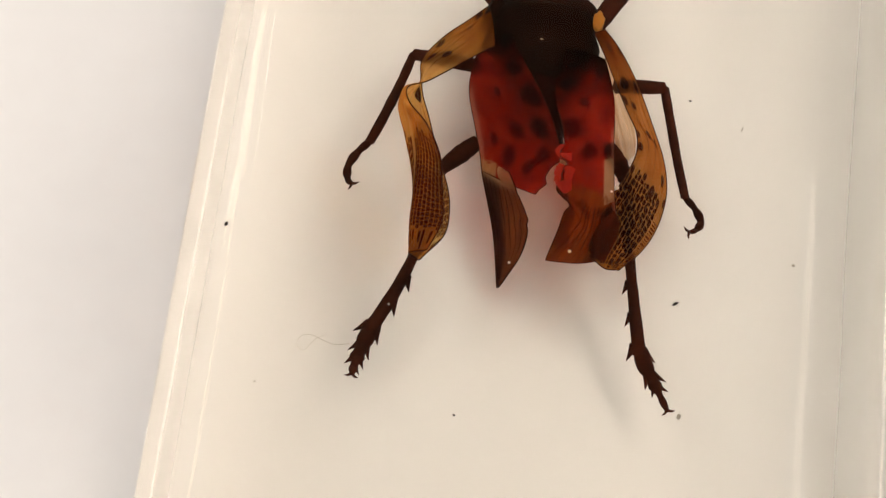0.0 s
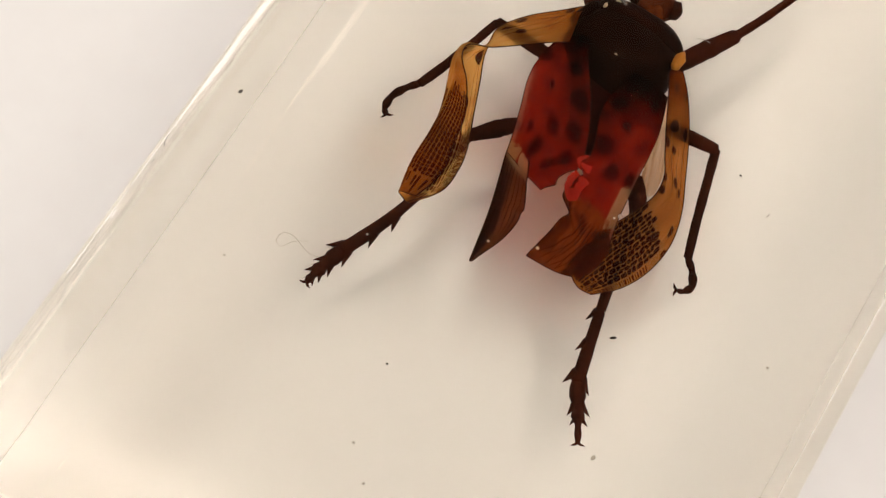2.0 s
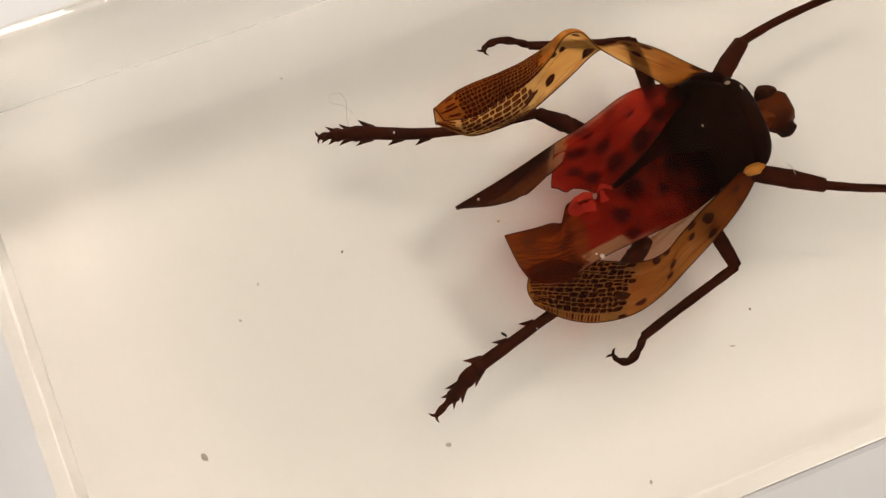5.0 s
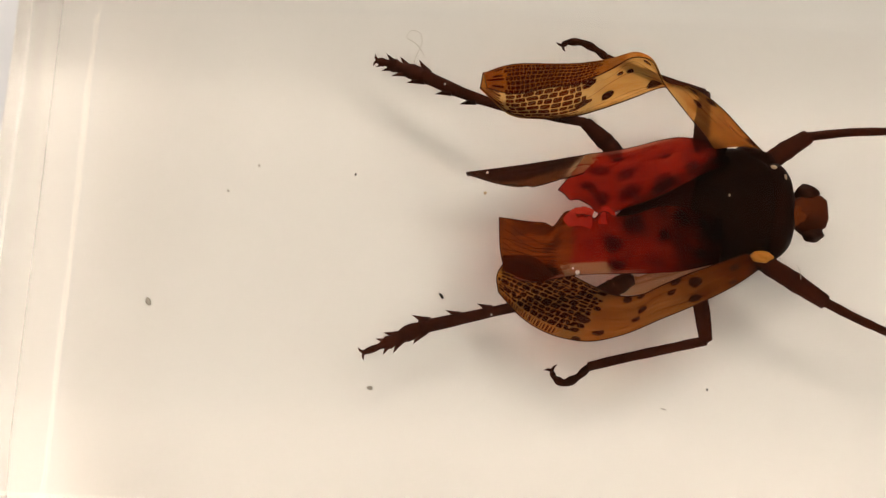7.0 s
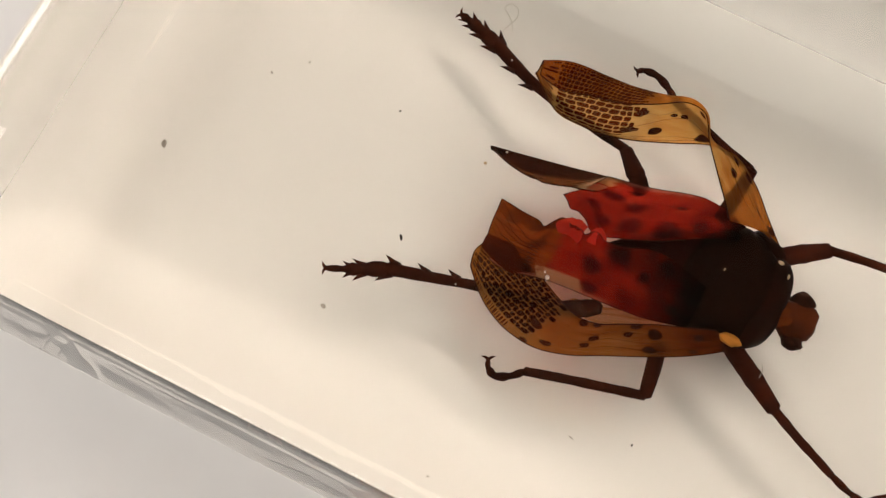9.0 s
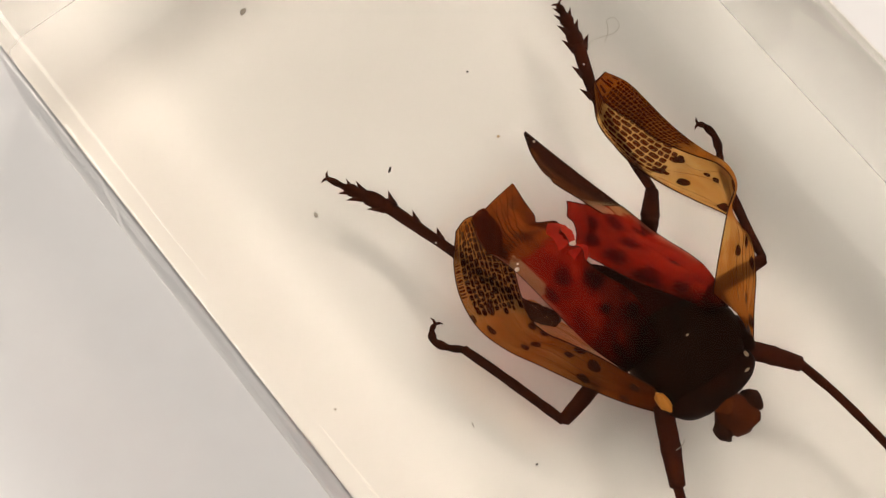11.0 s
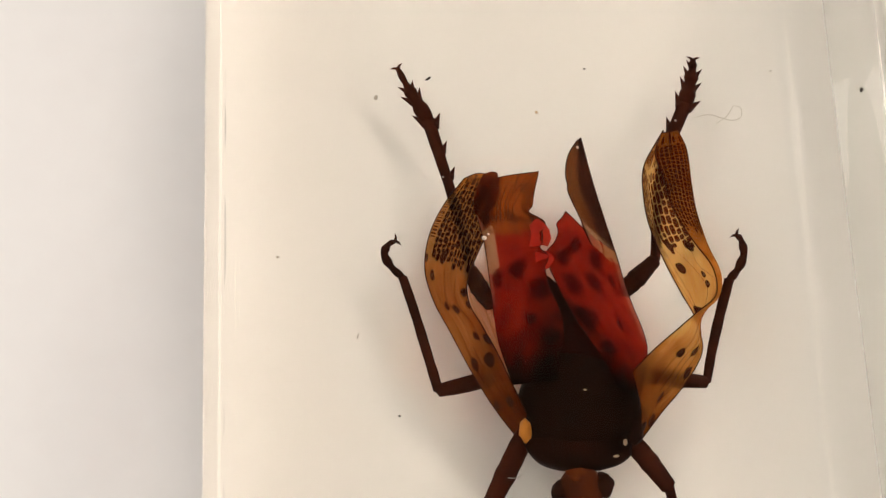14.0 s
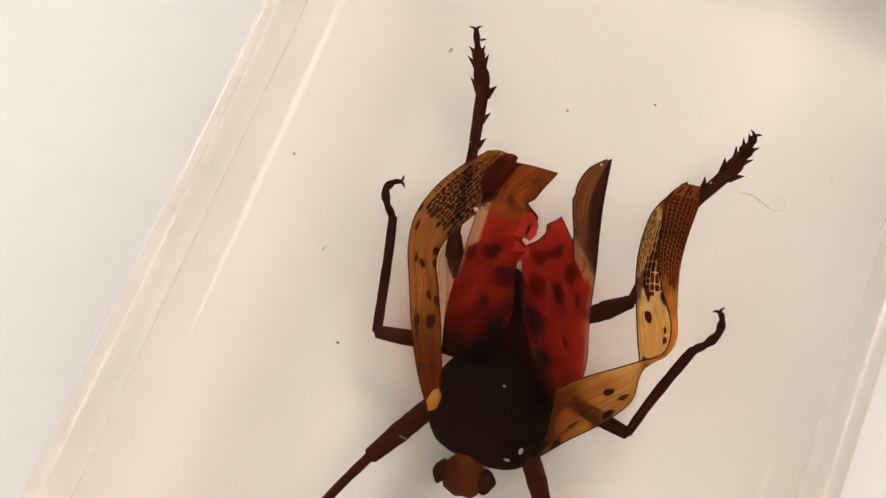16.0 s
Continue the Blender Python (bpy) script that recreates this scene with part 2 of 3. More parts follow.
    def net(self, rows, length, vein, seed, span, sweep, ragged=0.0, wave=0.12):
        """Cells between the veins of a netted wing: rows over sweep (across), broken into cells of about that length over span (along)."""
        rng = random.Random(seed)
        bm = bmesh.new()
        l_mm, l_unit = bm.loops.layers.uv.new("mm"), bm.loops.layers.uv.new("unit")
        (s0, s1), (v0, v1) = span, sweep

        def row_line(k, s):
            bend = noise.noise(Vector((s * 14, k * 2.7, seed))) if 0 < k < rows else 0.0
            return v0 + (v1 - v0) * (k + wave * bend) / rows

        for k in range(rows):
            s = s0 + ragged * (0.5 + noise.noise(Vector((k * 0.6, seed, 2.0)))) + rng.random() * 0.01
            while s < s1:
                mid = (row_line(k, s) + row_line(k + 1, s)) / 2
                ds = (self.at(min(1, s + 0.012), mid) - self.at(max(0, s - 0.012), mid)).length / 0.024
                e = min(s + length * rng.uniform(0.65, 1.45) / max(ds, 0.5), s1 + 0.01)
                if e >= 0.998:
                    break
                cs, lo, hi = (s + e) / 2, row_line(k, (s + e) / 2), row_line(k + 1, (s + e) / 2)
                cv = (lo + hi) / 2
                dv = (self.at(cs, min(1, hi)) - self.at(cs, max(0, lo))).length / max(1e-4, hi - lo)
                hs, hv = (e - s) / 2 - vein / 2 / max(ds, 0.5), (hi - lo) / 2 - vein / 2 / max(dv, 0.5)
                s = e
                if hs <= 0 or hv <= 0:
                    continue
                skew, shade = rng.uniform(-0.35, 0.35) * min(1, wave * 5), (rng.uniform(0, 90), rng.uniform(0, 90))
                ring = []
                for a in range(12):
                    c, d = math.cos(a * math.pi / 6), math.sin(a * math.pi / 6)
                    x, y = math.copysign(abs(c) ** 0.5, c), math.copysign(abs(d) ** 0.5, d)
                    ss, vv = min(0.999, max(0.001, cs + hs * (x + skew * y * hv * dv / max(hs * ds, 0.05)))), min(0.999, max(0.001, cv + hv * y * (1 + 0.15 * skew * x)))
                    ring.append(bm.verts.new((self.at(ss, vv) + self.normal(ss, vv) * 0.02) * MM))
                f = bm.faces.new(ring)
                for lp in f.loops:
                    lp[l_mm].uv, lp[l_unit].uv = shade, (0.5, 0.5)
        return bm

    def vein(self, v, span, radius, wander=0.0, seed=1, turn=0.0, n=26):
        """A thin raised vein that runs along the skin."""
        path, (a, b) = [], span
        for i in range(n + 1):
            s = a + (b - a) * i / n
            vv = min(0.995, max(0.005, v + turn * i / n + wander * noise.noise(Vector((s * 9, seed * 3.1, v * 7)))))
            path.append(self.at(s, vv) + self.normal(s, vv) * 0.015)
        return tube(bmesh.new(), path, [radius * (1 - 0.5 * i / n) for i in range(n + 1)], 5)

    def border(self, n=60, first=0.0):
        top = [self.at(first + (1 - first) * i / n, 0) for i in range(n + 1)]
        end = [self.at(1, j / 12) for j in range(1, 12)]
        back = [self.at(1 - (1 - first) * i / n, 1) for i in range(n + 1)]
        return top + end + back


def tube(bm, pts, radii, sides=10, flat=1.0, caps=True):
    """A tapered limb through the points (mm), rounded off at its ends."""
    pts = [Vector(p) for p in pts]
    rings = []
    side = None
    for i, (p, r) in enumerate(zip(pts, radii)):
        d = (pts[min(i + 1, len(pts) - 1)] - pts[max(i - 1, 0)]).normalized()
        if side is None:
            side = d.cross(Vector((0, 0, 1)))
            side = side.normalized() if side.length > 1e-4 else Vector((1, 0, 0))
        side = (side - d * side.dot(d)).normalized()
        up = side.cross(d)
        rings.append([bm.verts.new((p + (side * math.cos(2 * math.pi * k / sides) + up * (flat * math.sin(2 * math.pi * k / sides))) * r) * MM)
                      for k in range(sides)])
    for a, b in zip(rings, rings[1:]):
        for k in range(sides):
            bm.faces.new((a[k], a[(k + 1) % sides], b[(k + 1) % sides], b[k]))
    if caps:
        for ring, p, q in ((rings[0], pts[0], pts[1]), (rings[-1], pts[-1], pts[-2])):
            r = radii[0] if ring is rings[0] else radii[-1]
            tip = bm.verts.new((p + (p - q).normalized() * r * 0.5) * MM)
            for k in range(sides):
                bm.faces.new((tip, ring[k], ring[(k + 1) % sides]))
    return bm


def limb(pts, radii, steps=28, sides=12, flat=1.0, knobs=0.0, seed=0):
    """A limb whose path and thickness are smooth through few points."""
    path, rad = [], []
    rr = [(r, 0, 0) for r in radii]
    for i in range(steps + 1):
        x = i / steps
        path.append(catmull(pts, x))
        rad.append(max(0.02, catmull(rr, x).x * (1 + knobs * noise.noise(Vector((x * 9, seed, 0))))))
    return tube(bmesh.new(), path, rad, sides, flat)


def ball(centre, radii, seed=0, rough=0.0, u=20, v=14):
    bm = bmesh.new()
    bmesh.ops.create_uvsphere(bm, u_segments=u, v_segments=v, radius=1)
    for w in bm.verts:
        k = 1 + rough * noise.noise(w.co * 1.7 + Vector((seed, 0, 0)))
        w.co = Vector((centre[i] + w.co[i] * radii[i] * k for i in range(3))) * MM
    return bm


def loft(sections, sides=28, power=2.3):
    """Closed body: sections of (y, centre x, half width, low z, high z)."""
    bm = bmesh.new()
    rings = []
    for y, cx, hw, z0, z1 in sections:
        ring = []
        for k in range(sides):
            th = 2 * math.pi * k / sides
            c, s = math.cos(th), math.sin(th)
            lump = 1 + 0.09 * noise.noise(Vector((c * 1.4, y * 0.9, s * 1.4 + cx)))
            x = math.copysign(abs(c) ** (2 / power), c) * hw * lump
            z = math.copysign(abs(s) ** (2 / power), s) * (z1 - z0) / 2
            ring.append(bm.verts.new(Vector((cx + x, y, (z0 + z1) / 2 + z)) * MM))
        rings.append(ring)
    for a, b in zip(rings, rings[1:]):
        for k in range(sides):
            bm.faces.new((a[k], a[(k + 1) % sides], b[(k + 1) % sides], b[k]))
    bm.faces.new(rings[0])
    bm.faces.new(rings[-1])
    bmesh.ops.recalc_face_normals(bm, faces=bm.faces[:])
    return bm


def smooth_sections(keys, n=30):
    a = [k[:3] for k in keys]
    b = [(k[3], k[4], 0) for k in keys]
    out = []
    for i in range(n + 1):
        p, q = catmull(a, i / n), catmull(b, i / n)
        out.append((p.x, p.y, max(0.05, p.z), q.x, max(q.x + 0.08, q.y)))
    return out


def box(lo, hi):
    bm = bmesh.new()
    bmesh.ops.create_cube(bm, size=1)
    for w in bm.verts:
        w.co = Vector([(lo[i] + hi[i]) / 2 + w.co[i] * (hi[i] - lo[i]) for i in range(3)])
    return bm


def flat_part(name, bm, material, parent=None, label=""):
    ob = part(name, bm, material, parent, label)
    for p in ob.data.polygons:
        p.use_smooth = False
    return ob


# ---------------------------------------------------------------- the room
def room():
    side, low, high, th = 0.9, -0.03, 1.3, 0.04
    tagged(flat_part("tabletop", box((-side, -side, low), (side, side, -0.0065)), TABLE_GREY), "plain grey tabletop under the turntable", "table", kind="structure")
    for name, lo, hi in (("wall_north", (-side, side, low), (side, side + th, high)), ("wall_south", (-side, -side - th, low), (side, -side, high)),
                         ("wall_east", (side, -side - th, low), (side + th, side + th, high)), ("wall_west", (-side - th, -side - th, low), (-side, side + th, high)),
                         ("ceiling", (-side - th, -side - th, high), (side + th, side + th, high + th))):
        tagged(flat_part(name, box(lo, hi), CEILING_BUFF if name == "ceiling" else WALL_GREY), ("plain buff painted " if name == "ceiling" else "plain grey painted ") + name.split("_")[0], name.split("_")[0], kind="structure")


def turntable():
    top = thing("turntable", "round white motorised turntable carrying the resin block", "turntable")
    bm = bmesh.new()
    bmesh.ops.create_cone(bm, cap_ends=True, segments=96, radius1=0.119, radius2=0.12, depth=0.006)
    rim = [e for e in bm.edges if all(v.co.z > 0 for v in e.verts)]
    bmesh.ops.bevel(bm, geom=rim, offset=0.0012, segments=3, affect="EDGES")
    bmesh.ops.translate(bm, verts=bm.verts[:], vec=(0, 0, -0.003))
    flat_part("platter", bm, WHITE_BOARD, top)
    ring = bmesh.new()
    loops = [[ring.verts.new((r * math.cos(a * math.pi / 48), r * math.sin(a * math.pi / 48), z)) for a in range(96)] for r, z in ((0.1202, -0.0058), (0.1222, -0.0058), (0.1222, -0.0012), (0.1202, -0.0008))]
    for i in range(4):
        for a in range(96):
            ring.faces.new((loops[i][a], loops[i][(a + 1) % 96], loops[(i + 1) % 4][(a + 1) % 96], loops[(i + 1) % 4][a]))
    flat_part("rim_band", ring, WHITE_BOARD, top, "white band round the platter")
    return top


# ---------------------------------------------------------------- the resin block
BLOCK_TOP = 17.934


def block_mesh():
    """A cast slab with hand-rounded edges: its faces are a little wavy, most of all near the rim of the top."""
    bm = bmesh.new()
    rings = []
    profile = [(0.0, 0.05), (0.0, 0.15), (0.0, 0.8)] + [(0.0, z) for z in (2.5, 5.0, 7.5, 10.0, 12.5, 15.0)]
    profile += [(inset, BLOCK_TOP - drop) for inset, drop in ((0.0, 0.78), (0.04, 0.6), (0.13, 0.43), (0.37, 0.31), (0.61, 0.19), (0.85, 0.07), (1.0, 0.015), (1.2, 0.0), (1.5, 0.0))]
    profile += [(1.9 + 0.45 * k, BLOCK_TOP) for k in range(10)] + [(6.6 + 0.9 * k, BLOCK_TOP) for k in range(14)]
    for inset, z in profile:
        corner = max(0.5, 1.3 - 0.3 * inset)
        w, h, spots = 19.75 - inset, 36.5 - inset, []
        for cx, cy, start in ((w - corner, h - corner, 0), (corner - w, h - corner, 90), (corner - w, corner - h, 180), (w - corner, corner - h, 270)):
            for k in range(5):
                a = radians(start + 22.5 * k)
                spots.append(Vector((cx + corner * math.cos(a), cy + corner * math.sin(a), z)))
        ring = []
        for k, p in enumerate(spots):
            q = spots[(k + 1) % len(spots)]
            n = 1 if k % 5 != 4 else (56 if k in (4, 14) else 96)
            for i in range(n):
                r = p.lerp(q, i / n)
                along, side = r.y if abs(r.x) / 19.75 > abs(r.y) / 36.5 else r.x, round(math.atan2(r.y / 36.5, r.x / 19.75) / (math.pi / 2))
                if inset > 0 and z > 10:
                    edge = math.exp(-((inset - 0.35) / 0.6) ** 2)
                    r.z += 0.07 * edge * (noise.noise(Vector((along * 0.16, side * 5.1, 1.0))) + 0.4 * noise.noise(Vector((along * 0.6, side * 5.1, 4.0))))
                    fade = min(1, max(0, inset - 0.7)) * math.exp(-(inset / 4.5) ** 2)
                    r.z -= fade * 0.022 * (1 - math.cos(inset * 1.9 + 0.5 * noise.noise(Vector((along * 0.07, side * 3.3, 9.0)))))
                    calm = min(1, max(0, (18.0 - inset) / 5)) * min(1, max(0, inset - 1.2))
                    r.z += calm * 0.012 * noise.noise(Vector((r.x * 0.17, r.y * 0.14, 6.0)))
                elif 0.3 < z:
                    out = Vector((math.copysign(1, r.x), 0, 0)) if abs(r.x) / 19.75 > abs(r.y) / 36.5 else Vector((0, math.copysign(1, r.y), 0))
                    r += out * 0.06 * min(1, z / 3) * min(1, (BLOCK_TOP - z) / 2.5) * (noise.noise(Vector((along * 0.09, side * 7.7, z * 0.16))) + 0.25 * noise.noise(Vector((along * 0.3, side * 7.7, z * 0.3))))
                ring.append(bm.verts.new(r * MM))
        rings.append(ring)
    for lo, hi in zip(rings, rings[1:]):
        for k in range(len(lo)):
            j = (k + 1) % len(lo)
            bm.faces.new((lo[k], lo[j], hi[j], hi[k]))
    bm.faces.new(rings[-1])
    bm.faces.new(rings[0][::-1])
    return bm


def resin_block():
    block = thing("resin_block", "clear transparent resin block holding an insect, on the white turntable", "paperweight")
    bm = block_mesh()
    turn = Matrix.Translation((-0.4 * MM, 5.6 * MM, 0)) @ pose(0, 0, 0, 0, 0, 1.5)
    bmesh.ops.transform(bm, matrix=turn, verts=bm.verts[:])
    cast = part("cast_body", bm, RESIN, block)
    for p in cast.data.polygons:
        p.use_smooth = p.normal.z > -0.9 and len(p.vertices) == 4
    up, low = BLOCK_TOP + 0.03, 0.02
    for x, y, z, r, long, turn, m in ((-17.5, -5.45, up, 0.13, 1.5, 70, DUST_DARK), (7.12, -6.0, up, 0.1, 2.2, 40, DUST_DARK), (5.74, -23.6, low, 0.22, 1.6, 20, DUST_GREY), (10.06, -9.63, low, 0.17, 1.4, 80, DUST_GREY),
                                      (8.63, 10.97, low, 0.09, 1.3, 10, DUST_DARK), (-3.5, -11.65, low, 0.09, 1.2, 0, DUST_DARK), (-15.7, -11.5, low, 0.09, 1.4, 30, DUST_GREY), (-2.1, -17.3, 6.4, 0.1, 1.4, 0, DUST_GREY),
                                      (-0.3, -18.95, 6.7, 0.09, 1.6, 50, DUST_GREY), (16.2, 1.0, low, 0.11, 1.2, 0, DUST_GREY), (11.1, 7.3, 8.3, 0.06, 4.0, 75, DUST_GREY), (1.1, -4.0, up, 0.12, 1.1, 0, PALE_SCALE)):
        r *= 0.75
        bm = ball((0, 0, 0), (r * long, r, 0.03 if z != 6.4 else r), x, 0.5, 10, 8)
        bmesh.ops.transform(bm, matrix=pose(x * MM, y * MM, z * MM, 0, 0, turn), verts=bm.verts[:])
        part("dust_speck", bm, m, block, "tiny speck of dust")
    # Pale beads stand in for white glints on bubbles, legs and wing tip.
    for x, y, z, r in ((3.8, 1.86, 10.5, 0.14), (6.0, -2.78, 6.5, 0.06), (-1.83, -3.7, 10.6, 0.08), (-8.36, -6.5, 6.3, 0.07), (3.55, 1.6, 10.4, 0.07)):
        part("glint_bead", ball((x, y, z), (r, r, r), x, 0.4, 12, 8), WHITE_GLINT, block, "tiny pale bead painting a white glint")
    loop = [(-10.5, -8.3, low), (-11.4, -8.5, low), (-12.2, -8.3, low), (-12.9, -8.1, low), (-13.5, -8.3, low), (-13.6, -8.9, low), (-13.1, -9.1, low), (-12.8, -8.6, low), (-12.4, -8.2, low), (-11.9, -7.9, low)]
    part("lint_fibre", limb(loop, [0.013] * len(loop), 60, 5), LINT, block, "curled grey lint fibre")
    dash = [(1.7, 15.2, 7.2), (2.1, 15.4, 7.2), (2.6, 15.4, 7.3)]
    part("lint_fibre", limb(dash, [0.028] * 3, 10, 5), DUST_GREY, block, "short dark lint fibre")
    return block


# ---------------------------------------------------------------- the lanternfly
PIGMENT = membrane("wing_pigment", flat_tint((0.075, 0.022, 0.011)), 0.45, 0.85)
CELL_AMBER = membrane("net_cell_skin", flat_tint((0.16, 0.034, 0.009)), 0.3)
CELL_FLAP = membrane("flap_cell_skin", flat_tint((0.15, 0.033, 0.009)), 0.3)
CELL_DARK = membrane("dark_cell_skin", flat_tint((0.055, 0.013, 0.0045)), 0.35)
VEIN_TAN = membrane("tan_vein_skin", flat_tint((0.58, 0.33, 0.14)), 0.2)
VEIN_DARK = membrane("dark_vein_skin", flat_tint((0.2, 0.07, 0.03)), 0.2)
PIGMENT_RED = membrane("hindwing_pigment", flat_tint((0.25, 0.09, 0.075)), 0.08, 0.35)
VEIN_RED = membrane("red_vein_skin", flat_tint((0.6, 0.3, 0.25)), 0.1)


def wing(name, label, skin, material, parent, spots, pigment, ns=64, nv=22, rim=0.038, low=0):
    w = part(name, skin.mesh(ns, nv), material, parent, label)
    for k, (x, y, r, squash, turn) in enumerate(spots):
        s, v = skin.find(x, y, low)
        bm = skin.patch(s, v, r * (1.35 if pigment is PIGMENT_RED else 1.1), squash, turn, k + 1)
        part("spot", bm, pigment, w, "dark brown pigment spot")
    edge = skin.border(first=0.3 if pigment is PIGMENT_RED else 0.0)
    part("margin_vein", tube(bmesh.new(), edge, [rim] * len(edge), 6), SHELL_BROWN, w, "dark thickened wing margin")
    return w


def wings(fly):
    left = Skin([[(-4.5, 9.7, 10.2), (-5.2, 9, 10.8), (-6.15, 8.15, 11), (-7.25, 7.25, 11), (-8.2, 6.45, 11.2), (-9.22, 5.6, 12.3), (-8.92, 4.3, 13.8), (-7.74, 2.9, 14.8), (-6.7, 1.1, 15), (-6.3, -0.7, 14.8), (-6, -2.5, 13.9), (-6.6, -4.1, 12.6)],
                 [(-4.82, 11.2, 10), (-5.56, 9.55, 10.5), (-6.72, 8.25, 10.7), (-7.72, 7.3, 10.7), (-8.42, 6.5, 11), (-9.42, 5.7, 12), (-9.42, 4.5, 13.4), (-8.6, 3, 14.4), (-8.05, 1.3, 14.8), (-7.85, -0.4, 14.8), (-7.8, -2.7, 14.2), (-7.6, -4.35, 12.4)],
                 [(-5, 12, 9.2), (-5.91, 10.7, 9.6), (-7.17, 9.2, 10), (-8.22, 8, 10), (-8.62, 6.6, 10.2), (-9.32, 5.6, 10.6), (-9.52, 4.5, 10.8), (-8.94, 2.9, 10.8), (-8.2, 0.9, 10.6), (-7.7, -0.9, 10.4), (-7.1, -3, 10.6), (-7.3, -4.4, 11.6)],
                 [(-5.1, 12.7, 7.8), (-6.1, 11.3, 8.4), (-7.46, 9.8, 9), (-8.52, 8.2, 9.4), (-8.62, 6.7, 9.5), (-8.72, 5.9, 9.2), (-8.27, 4.9, 8.9), (-7.44, 2.9, 8.2), (-6.7, 0.9, 7.6), (-6.4, -0.8, 7.6), (-6.3, -2.6, 8.2), (-6.95, -4.45, 11)],
                 [(-5.2, 13.2, 7.2), (-6.3, 11.8, 8), (-7.68, 10.2, 8.6), (-8.72, 8.4, 9), (-8.52, 6.9, 9.2), (-8.32, 6.1, 9), (-7.77, 4.9, 8.7), (-6.94, 2.9, 8.3), (-6.1, 0.9, 8.8), (-5.7, -0.8, 9.8), (-5.75, -2.6, 10.4), (-6.8, -4.45, 12)]], 0.04, None, 2)
    lf = wing("forewing", "tan folded forewing with brown spots and netted tip", left, membrane("left_forewing_skin", forewing_colour(0.64, 0.27, True, ((0.84, 0.41, 0.1), (0.95, 0.52, 0.15), (1.0, 0.66, 0.25)), (1.0, 0.62, 0.22)), 0.36), fly,
         [(-8.95, 2.7, 0.32, 0.7, 0), (-8.19, 2.36, 0.38, 0.75, 0.2), (-7.29, 1.75, 0.4, 0.6, 0.3), (-7.8, 3.5, 0.44, 0.75, 0.1), (-8.9, 3.9, 0.2, 0.8, 0), (-9.22, 4.6, 0.24, 0.7, 0), (-9.47, 5.5, 0.32, 0.6, 0), (-8.62, 6.1, 0.5, 0.55, 0.3), (-8.17, 8.54, 0.38, 0.6, 0.3),
          (-7.4, 8.6, 0.36, 0.6, 0.3), (-7.81, 9.6, 0.38, 0.6, 0), (-6.17, 11.0, 0.36, 0.7, 0), (-5.6, 12.2, 0.36, 0.7, 0)], PIGMENT, 90, 30, low=10)
    part("net_cells", left.net(20, 0.55, 0.062, 3, (0.645, 0.9), (0.31, 0.99), 0.05), CELL_AMBER, lf, "brown cells between amber veins")
    part("net_cells", left.net(20, 1.5, 0.09, 4, (0.915, 0.99), (0.31, 0.99)), CELL_AMBER, lf, "brown streaks at the wing tip")
    part("net_cells", left.net(9, 0.27, 0.036, 5, (0.64, 0.93), (0.0, 0.27), 0.06), CELL_FLAP, lf, "fine brown cells on the folded edge")
    part("net_cells", left.net(9, 1.2, 0.06, 6, (0.935, 0.99), (0.0, 0.27)), CELL_FLAP, lf, "brown streaks at the wing tip")
    for k, v in enumerate((0.4, 0.53, 0.64, 0.77, 0.88)):
        part("vein", left.vein(v, (0.06 + 0.03 * (k % 3), 0.67), 0.018, 0.09, k), VEIN_TAN, lf)
    right = Skin([[(1.7, 13.4, 6.8), (3.15, 11.6, 7.4), (4.45, 9.5, 7.6), (5.75, 6.9, 7.4), (6.7, 4.9, 6.9), (7.15, 2.9, 6.4), (6.85, 0.8, 6.1), (6.0, -1.0, 6.4), (4.75, -2.5, 7.4)],
                  [(1.6, 12.6, 8.3), (2.7, 10.9, 8.7), (3.8, 9.0, 9.0), (4.95, 6.8, 9.0), (5.75, 5.2, 8.8), (5.9, 3.6, 8.5), (5.4, 1.7, 8.3), (4.6, -0.4, 8.2), (3.8, -2.65, 8.1)],
                  [(1.5, 11.9, 8.6), (2.3, 10.3, 9.2), (3.1, 8.6, 9.5), (4.0, 6.9, 9.6), (4.65, 5.7, 9.6), (4.8, 4.4, 9.4), (4.3, 2.9, 9.2), (3.4, 0.8, 9.0), (2.7, -2.0, 8.6)]], 0.05, None, 5)
    fore = wing("forewing", "tan forewing with brown spots and netted brown tip", right, membrane("right_forewing_skin", forewing_colour(0.66, 0.5, False, ((0.42, 0.135, 0.03), (0.57, 0.21, 0.052), (0.76, 0.34, 0.105)), (0.66, 0.3, 0.095)), 0.36), fly,
         [(6.7, 3.45, 0.36, 0.8, 0.2), (7.0, 2.2, 0.3, 0.6, 0), (5.9, 5.45, 0.3, 0.8, 0.3), (5.45, 5.85, 0.3, 0.8, 0.1), (5.0, 4.9, 0.3, 0.7, 0.5), (4.75, 5.6, 0.26, 0.6, 0.3), (3.7, 7.6, 0.34, 0.8, 0), (3.6, 8.75, 0.42, 0.8, 0.3), (4.45, 8.85, 0.42, 0.8, 0.2),
          (6.1, 2.55, 0.42, 0.8, 0.4), (3.1, 11.3, 0.3, 0.7, 0.3), (2.4, 11.2, 0.3, 0.8, 0), (4.3, 7.4, 0.26, 0.7, 0)], PIGMENT, 80, 26)
    part("net_cells", right.net(11, 0.42, 0.045, 8, (0.64, 0.985), (0.13, 0.99), 0.06, 0.8), CELL_DARK, fore, "dark brown cells between tan veins")
    part("net_cells", right.net(1, 0.2, 0.09, 9, (0.74, 0.99), (0.012, 0.12), 0, 0), CELL_AMBER, fore, "amber rays along the wing margin")
